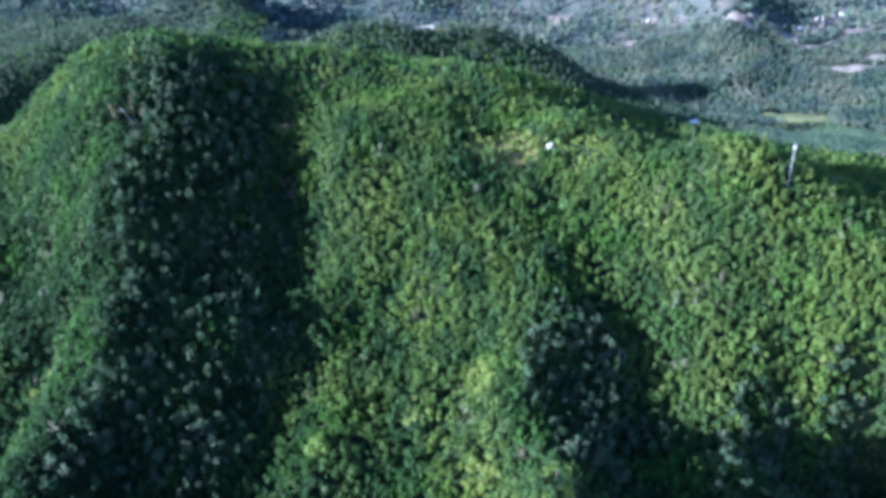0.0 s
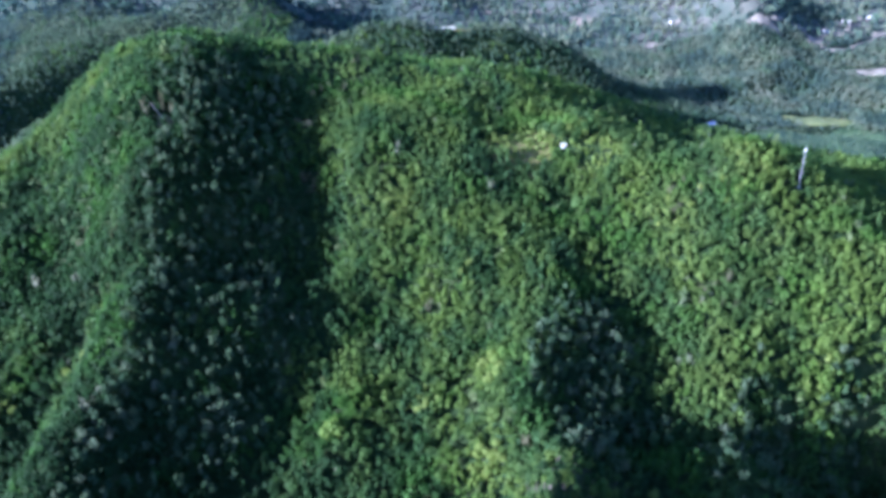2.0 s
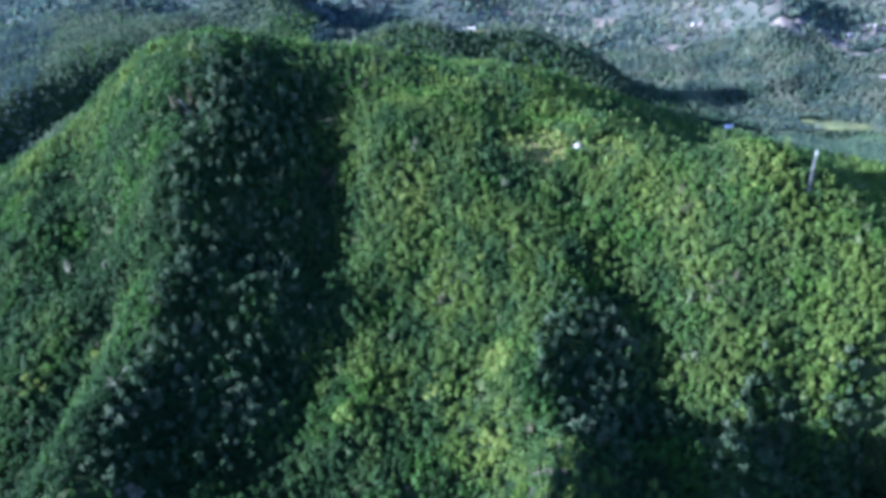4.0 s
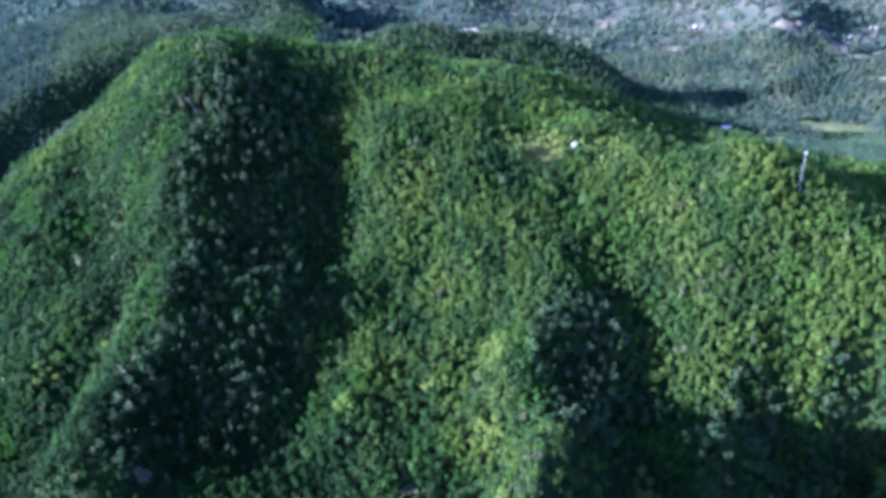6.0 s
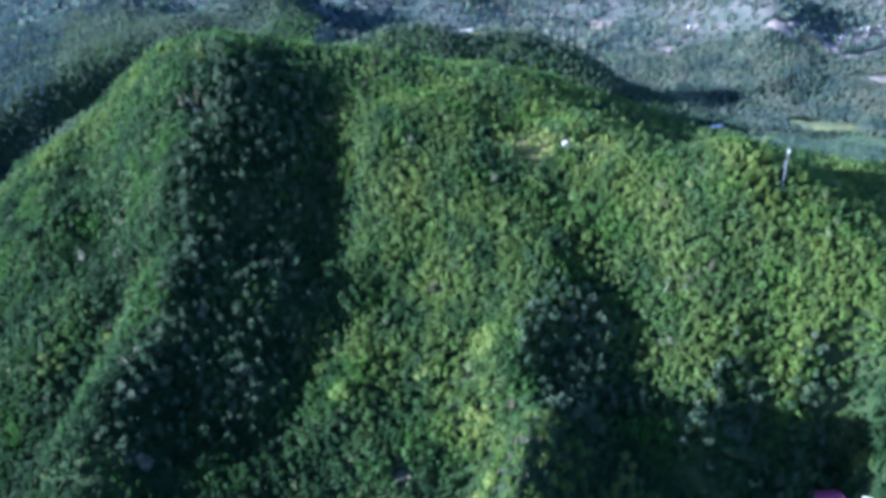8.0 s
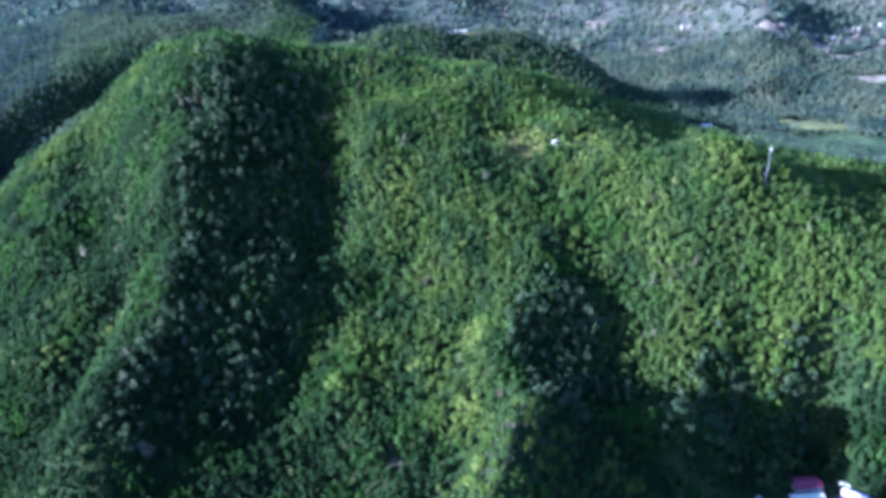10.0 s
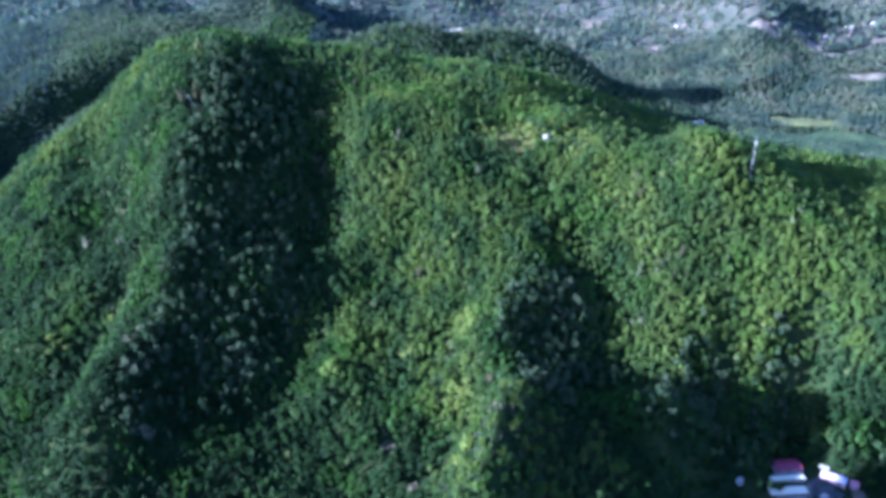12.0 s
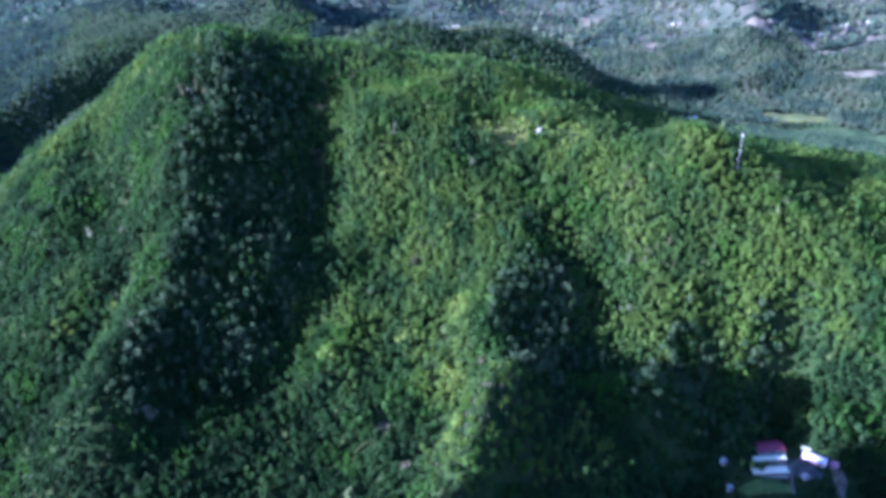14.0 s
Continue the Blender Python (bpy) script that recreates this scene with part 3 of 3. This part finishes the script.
patch("clearing", 375, 1003, 16, 9, 0, PALE_SOIL, "small pale clearing in distant woods", lift=0.8)
patch("clearing", 436, 1098, 16, 10, 0, PALE_SOIL, "small pale clearing in distant woods", lift=0.8)
patch("clearing", 315, 1204, 24, 22, 20, BARE_SOIL, "pinkish bare clearing on a distant slope", lift=1.0)
patch("clearing", 363, 982, 8, 13, 0, BARE_SOIL, "pinkish bare clearing on a distant slope", lift=0.9)
patch("clearing", 241, 960, 22, 10, -30, BARE_SOIL, "strip of bare soil beyond the hill", lift=0.9)
patch("clearing", 148, 1280, 30, 14, 5, BARE_SOIL, "brown bare clearing in distant hills", lift=1.0)
patch("clearing", 228, 1292, 34, 10, -5, PALE_SOIL, "pale bare clearing in distant hills", lift=1.0)
patch("clearing", 352, 622, 13, 6, 8, PALE_SOIL, "pale strip of ground in the valley", lift=0.6)
for qx, qy, qa, qb, qt in QUARRIES:
    patch("quarry", qx, qy, qa, qb, qt, PALE_SOIL, "pale quarried ground in the distance", "quarry", 1.0)
patch("yard", 220, 188, 11, 7, 5, DARK_SOIL, "trodden earth yard between low houses", "yard")
patch("lawn", 192, 173, 12, 5.5, 4, LAWN, "small green lawn before a white-roofed house", "lawn")
track("path", [(214, 191.5), (209, 180), (203.5, 168)], 1.9, PALE_SOIL, "pale concrete path down from the houses")
track("path", [(239, 188), (237, 182), (232, 172), (230, 164)], 5.0, BARE_SOIL, "brown earth path beside the houses")
for line, broad in FAR_ROADS:
    track("road", line, broad, PALE_SOIL, "pale dirt road winding through distant hills", "road", 1.2)



# ---------------------------------------------------------------- rocks
ROCK = rough_material("grey_rock", (0.056, 0.058, 0.028), (0.115, 0.108, 0.06), (0.22, 0.19, 0.12), 0.7, 0.9, 0.8)


def rock_mesh(seed):
    r = np.random.default_rng(seed)
    v, f = ball(3)
    k = r.normal(0, 1, (14, 3))
    k /= np.linalg.norm(k, axis=1)[:, None]
    cut = r.uniform(0.55, 0.95, 14)
    for n, c in zip(k, cut):
        over = v @ n - c
        v = v - np.maximum(over, 0)[:, None] * n
    v += r.normal(0, 0.015, v.shape)
    return mesh_from("boulder", v, f, ROCK)


for px, py, pa, pb in ((-9, 198, 3.6, 2.8), (4, 171, 2.2, 2.0), (-133, 200, 3.0, 2.2), (-146, 392, 5.0, 4.0)):
    patch("rock_slab", px, py, pa, pb, 10, ROCK, "bare grey-pink rock slab on a steep slope", "rock", 0.5)

rock_models = [rock_mesh(200 + k) for k in range(5)]


def boulder(x, y, size, k, label, group):
    ob = new("boulder", rock_models[k % 5])
    ob.matrix_basis = pose(x, y, float(soil(x, y)) + 0.25 * size, 0, 0, 67 * k) @ Matrix.Diagonal((size, size * 0.8, size * 0.75, 1))
    return tagged(ob, label, "boulder", group)


for cx, cy, spread, count, big in ((-7, 207, 5.5, 8, 2.4), (-9, 196, 4.5, 7, 2.0), (4, 171, 3.5, 5, 1.7), (-133, 200, 6, 9, 2.6), (-146, 391, 6, 8, 2.0), (-63, 390, 5, 6, 1.8), (88, 556, 7, 5, 2.6)):
    for k in range(count):
        boulder(cx + float(rng.uniform(-spread, spread)), cy + 0.6 * float(rng.uniform(-spread, spread)), big * float(rng.uniform(0.4, 1.0)), k, "pale grey boulder of a rock outcrop among trees", "boulders of the outcrops")


# ---------------------------------------------------------------- pale and dry trees
def dot_trees(model, spots):
    """Stand a model and its copies round the spots: x, y, spread, count, size."""
    first = True
    for cx, cy, spread, count, size in spots:
        for k in range(count):
            a, d = float(rng.uniform(0, 6.283)), spread * math.sqrt(float(rng.uniform(0, 1)))
            px, py = cx + d * math.cos(a), cy + 0.7 * d * math.sin(a)
            m = pose(px, py, float(soil(px, py)), 0, 0, float(rng.uniform(0, 360)))
            ob = model if first else copy_thing(model, m)
            ob.matrix_basis = m
            g = size * float(rng.uniform(0.75, 1.15))
            ob.scale = (g, g, g * float(rng.uniform(0.9, 1.2)))
            first = False


PALE = [crown_shape(2, 80, 0.36, 120 + k) for k in range(3)]
pale = tree("pale_tree", PALE[0], 3.0, 5.0, 1.1, PALE_LEAF, 0.5, 131, "tree with a bright yellow-green crown above the forest", group="yellow-green trees")
dot_trees(pale, [(-5, 365, 11, 18, 0.8), (-42, 237, 4, 8, 1.1), (37, 249, 4, 9, 1.0), (36, 260, 5, 9, 0.9), (30, 213, 8, 14, 0.9), (28, 160, 6, 6, 1.0), (-175, 280, 8, 6, 0.9), (-206, 263, 8, 5, 0.9), (212, 355, 16, 12, 0.8), (216, 268, 22, 14, 0.75), (118, 412, 14, 12, 0.8), (60, 408, 7, 5, 0.7), (95, 400, 8, 5, 0.7), (30, 318, 7, 5, 0.8), (151, 342, 14, 12, 0.8), (185, 345, 14, 8, 0.8), (5, 250, 10, 6, 0.8)])

SPARSE = crown_shape(1, 60, 0.26, 140)
dry = tree("dry_tree", SPARSE, 2.6, 4.6, 1.2, DRY_LEAF, 0.6, 141, "half-bare tree with a grey-brown dry crown", group="dry grey trees")
dot_trees(dry, [(-148, 394, 13, 12, 1.0), (-66, 429, 9, 9, 1.0), (-62, 389, 7, 7, 0.9), (9, 308, 9, 5, 0.8), (-34, 510, 12, 6, 0.9), (164, 347, 12, 8, 0.9), (166, 296, 14, 8, 0.9), (50, 212, 8, 4, 0.8), (-60, 470, 20, 9, 1.0), (-190, 350, 16, 7, 0.9), (-100, 375, 18, 7, 0.9)])


# a pale dead trunk leaning out of the rocks below the western summit
PALE_BARK = rough_material("pale_bark", (0.20, 0.18, 0.15), (0.34, 0.31, 0.27), (0.48, 0.45, 0.40), 1.2)
snag = new("dead_tree")
snag.matrix_basis = pose(-147, 394, float(soil(-147, 394)), 0, -28, 20)
trunk = trunk_mesh(13.0, 151)
trunk.materials[0] = PALE_BARK
part("trunk", trunk, snag, "bleached bare trunk with broken limbs").scale = (1.7, 1.7, 1.0)
tagged(snag, "bleached dead tree leaning over a rocky slope", "dead tree")


# ---------------------------------------------------------------- buildings
def sheet_material(name, dark, light, rough=0.45):
    m, t, p = material(name)
    pos = place_node(t)
    col = ramp_node(t, noise_node(t, 0.9, 5.0, 0.7, pos), [(0.35, dark), (0.6, light)])
    link(t, col, p.inputs["Base Color"])
    p.inputs["Roughness"].default_value = rough
    bump_node(t, p, noise_node(t, 3.0, 3.0, 0.5, pos), 0.2, 0.05)
    return m


WHITE_SHEET = sheet_material("white_roof_sheet", (0.60, 0.60, 0.46), (0.78, 0.77, 0.60))
STRAW_SHEET = sheet_material("weathered_straw_roof", (0.42, 0.40, 0.28), (0.60, 0.57, 0.42), 0.8)
LILAC_SHEET = sheet_material("lilac_roof_sheet", (0.66, 0.60, 0.66), (0.82, 0.76, 0.82))
RED_SHEET = sheet_material("red_roof_sheet", (0.14, 0.02, 0.045), (0.23, 0.04, 0.075))
PINK_SHEET = sheet_material("faded_pink_roof_sheet", (0.38, 0.16, 0.22), (0.58, 0.30, 0.36))
PINK_WALL = sheet_material("pink_wall_paint", (0.50, 0.28, 0.33), (0.66, 0.40, 0.46), 0.8)
CREAM_WALL = sheet_material("cream_wall_paint", (0.50, 0.47, 0.42), (0.70, 0.67, 0.62), 0.8)
CONCRETE = sheet_material("concrete", (0.28, 0.27, 0.26), (0.45, 0.44, 0.42), 0.9)
DARK_GLASS = sheet_material("dark_pane", (0.02, 0.025, 0.03), (0.04, 0.045, 0.05), 0.15)
TIMBER = sheet_material("timber", (0.10, 0.07, 0.05), (0.20, 0.14, 0.10), 0.8)


def box(lo, hi, mat, name):
    (a, b, c), (d, e, f) = lo, hi
    bm = bmesh.new()
    bmesh.ops.create_cube(bm, size=1.0)
    for v in bm.verts:
        v.co = Vector(((a + d) / 2 + v.co.x * (d - a), (b + e) / 2 + v.co.y * (e - b), (c + f) / 2 + v.co.z * (f - c)))
    bmesh.ops.bevel(bm, geom=list(bm.edges), offset=min(0.03, 0.2 * min(d - a, e - b, f - c)), segments=1, affect="EDGES")
    me = bpy.data.meshes.new(name)
    bm.to_mesh(me)
    bm.free()
    me.materials.append(mat)
    return me


def roof_slope(x0, x1, y_low, z_low, y_top, z_top, mat):
    """One pitch of corrugated sheets with a thickness."""
    n = max(8, int((x1 - x0) / 0.22))
    xs = np.linspace(x0, x1, n)
    wave = 0.035 * np.where(np.arange(n) % 2 == 0, 1, -1)
    V = np.concatenate([np.stack([xs, np.full(n, yy), zz + wave + dz], -1) for yy, zz in ((y_low, z_low), (y_top, z_top)) for dz in (0.0, -0.06)])
    F = []
    for i in range(n - 1):
        for a, b in ((0, 2), (3, 1), (1, 0), (2, 3)):
            F.append((a * n + i, a * n + i + 1, b * n + i + 1, b * n + i))
    return mesh_from("roof_slope", V, np.array(F), mat)


def house(x, y, turn, length, width, wall_h, rise, roof_mat, wall_mat, label, name="house", gable=True, category="house"):
    """A low house: plinth, four walls with door and windows, and a sheet roof of one or two pitches."""
    c, s = math.cos(radians(turn)), math.sin(radians(turn))
    L, W, T = length / 2, width / 2, 0.18
    corners = [float(soil(x + a * L * c - b * W * s, y + a * L * s + b * W * c)) for a in (-1, 1) for b in (-1, 1)]
    base = max(sum(corners) / 4, max(corners) - 0.8)
    root = new(name)
    root.matrix_basis = pose(x, y, base, 0, 0, turn)
    part("plinth", box((-L - 0.15, -W - 0.15, min(corners) - base - 0.6), (L + 0.15, W + 0.15, 0.15), CONCRETE, "plinth"), root, "grey concrete plinth")
    for lo, hi in (((-L, -W, 0.15), (L, -W + T, wall_h)), ((-L, W - T, 0.15), (L, W, wall_h + (0 if gable else rise))), ((-L, -W + T, 0.15), (-L + T, W - T, wall_h)), ((L - T, -W + T, 0.15), (L, W - T, wall_h))):
        part("wall", box(lo, hi, wall_mat, "wall"), root)
    over = 0.35
    if gable:
        slope = rise / W
        for sgn in (-1, 1):
            part("roof_slope", roof_slope(-L - over, L + over, sgn * (W + over), wall_h - slope * over, 0.0, wall_h + rise, roof_mat), root, "corrugated sheet roof pitch")
        part("ridge_cap", box((-L - over, -0.18, wall_h + rise - 0.02), (L + over, 0.18, wall_h + rise + 0.07), roof_mat, "ridge_cap"), root)
        for e in (-1, 1):
            bm = bmesh.new()
            tri = [bm.verts.new((e * (L - d), yy, zz)) for d in (0.0, T) for yy, zz in ((-W, wall_h), (W, wall_h), (0, wall_h + rise - 0.05))]
            bm.faces.new(tri[:3]), bm.faces.new(tri[3:])
            for i in range(3):
                bm.faces.new((tri[i], tri[(i + 1) % 3], tri[3 + (i + 1) % 3], tri[3 + i]))
            me = bpy.data.meshes.new("gable")
            bm.to_mesh(me)
            bm.free()
            me.materials.append(wall_mat)
            part("gable", me, root)
    else:
        part("roof_slope", roof_slope(-L - over, L + over, -W - over, wall_h, W + over, wall_h + rise + 0.1, roof_mat), root, "corrugated sheet roof pitch")
    count = max(2, int(length / 4))
    for i in range(count):
        wx = -L + (i + 0.5) * length / count
        if i == count // 2:
            door = part("door", box((wx - 0.5, -W - 0.05, 0.15), (wx + 0.5, -W + 0.03, 2.2), TIMBER, "door"), root, "brown timber door")
            part("handle", box((wx + 0.34, -W - 0.1, 1.1), (wx + 0.4, -W - 0.04, 1.22), CONCRETE, "handle"), door)
        else:
            win = part("window", box((wx - 0.7, -W - 0.06, 0.95), (wx + 0.7, -W + 0.03, 2.05), TIMBER, "window"), root, "timber-framed window")
            for q in (-1, 1):
                part("pane", box((wx + q * 0.33 - 0.28, -W - 0.075, 1.05), (wx + q * 0.33 + 0.28, -W - 0.05, 1.95), DARK_GLASS, "pane"), win)
    return tagged(root, label, category)


house(206.5, 202.2, 4, 15.0, 8.0, 1.9, 1.4, RED_SHEET, CREAM_WALL, "long house with a dark red sheet roof")
house(202.8, 192.6, 2, 17.5, 2.6, 1.9, 0.3, WHITE_SHEET, TIMBER, "narrow shed with a white sheet roof", "shed", False, "shed")
house(197.6, 182.0, 1, 19, 3.8, 2.0, 0.7, WHITE_SHEET, TIMBER, "long low house with a bright white roof", gable=False)
house(229.8, 195.4, -36, 11.5, 6, 2.6, 1.1, LILAC_SHEET, PINK_WALL, "gabled house with a pale lilac roof and pink walls")
house(238.6, 191.2, -30, 3.6, 4.6, 2.2, 0.7, PINK_SHEET, PINK_WALL, "small pink annex beside the lilac-roofed house", "shed", True, "shed")
house(228.5, 202.6, -36, 4.2, 1.6, 1.8, 0.3, WHITE_SHEET, CREAM_WALL, "little lean-to with a white roof behind the lilac-roofed house", "shed", False, "shed")
house(175, 188, 30, 2.8, 2.2, 1.7, 0.5, CONCRETE, CREAM_WALL, "tiny hut with a pale grey roof at the wood's edge", "hut", False, "hut")
house(174, 175, -15, 2.6, 2.0, 1.7, 0.4, CONCRETE, CREAM_WALL, "tiny hut with a pale grey roof at the wood's edge", "hut", False, "hut")
house(217, 181.0, 15, 3.0, 2.6, 1.7, 0.5, CONCRETE, CREAM_WALL, "pale little outhouse on the earth yard", "hut", False, "hut")
house(102, 402, 10, 2.8, 2.0, 1.9, 0.5, WHITE_SHEET, CREAM_WALL, "white-roofed hut on the grassy shoulder", "hut", True, "hut")
house(42, 690, 5, 22, 5, 2.6, 0.9, STRAW_SHEET, CREAM_WALL, "long pale-roofed building on the summit", "building", True, "building")
house(306, 633, 15, 11, 7, 3.2, 1.6, LILAC_SHEET, CREAM_WALL, "pale lilac-roofed house on cleared valley ground")
house(318, 568, 5, 8, 5, 3.0, 1.4, WHITE_SHEET, CREAM_WALL, "white-roofed house on a bare strip")
for hx, hy, ht, hl in ((722, 1084, 10, 12), (812, 1157, 15, 12), (652, 1022, 30, 9), (436, 1098, 25, 6)):
    house(hx, hy, ht, hl, hl * 0.5, 3.4, 1.6, STRAW_SHEET, CREAM_WALL, "distant pale-roofed building on bare ground", "building", True, "building")


# ---------------------------------------------------------------- lattice mast on the ridge
def beam(p, q, w, mat, name):
    """A square steel bar from p to q."""
    p, q = Vector(p), Vector(q)
    m = (q - p).to_track_quat("Z", "Y").to_matrix().to_4x4()
    bm = bmesh.new()
    bmesh.ops.create_cube(bm, size=1.0)
    bmesh.ops.scale(bm, vec=(w, w, (q - p).length), verts=bm.verts)
    bm.transform(Matrix.Translation((p + q) / 2) @ m)
    me = bpy.data.meshes.new(name)
    bm.to_mesh(me)
    bm.free()
    me.materials.append(mat)
    return me


STEEL = sheet_material("galvanised_steel", (0.24, 0.25, 0.24), (0.36, 0.37, 0.36), 0.5)
ANTENNA = sheet_material("antenna_shell", (0.42, 0.43, 0.42), (0.55, 0.56, 0.54), 0.5)
mast = new("lattice_mast")
MAST_H = 22.0
mast.matrix_basis = pose(230, 345, float(soil(230, 345)) - 0.3, 0, 0, 20)


def leg_at(k, h):
    w = 0.5 - 0.36 * h / MAST_H
    return ((w if k in (0, 3) else -w), (w if k in (0, 1) else -w), h)


part("footing", box((-0.9, -0.9, -0.5), (0.9, 0.9, 0.5), CONCRETE, "footing"), mast, "concrete footing block")
for k in range(4):
    part("leg", beam(leg_at(k, 0), leg_at(k, MAST_H), 0.09, STEEL, "leg"), mast)
for i in range(10):
    h0, h1 = MAST_H * i / 10, MAST_H * (i + 1) / 10
    for k in range(4):
        part("brace", beam(leg_at(k, h0), leg_at((k + 1) % 4, h1), 0.045, STEEL, "brace"), mast)
        part("ring_bar", beam(leg_at(k, h1), leg_at((k + 1) % 4, h1), 0.045, STEEL, "ring_bar"), mast)
part("platform", box((-0.5, -0.5, MAST_H), (0.5, 0.5, MAST_H + 0.15), STEEL, "platform"), mast, "steel top platform")
for a in range(3):
    q = radians(120 * a + 40)
    cx, cy = 0.55 * math.cos(q), 0.55 * math.sin(q)
    part("antenna_panel", box((cx - 0.16, cy - 0.16, MAST_H - 0.2), (cx + 0.16, cy + 0.16, MAST_H + 1.6), ANTENNA, "antenna_panel"), mast, "white panel antenna")
part("rod", beam((0, 0, MAST_H), (0, 0, MAST_H + 4), 0.12, STEEL, "rod"), mast)
tagged(mast, "pale steel lattice mast with white antenna panels on a wooded ridge", "mast")
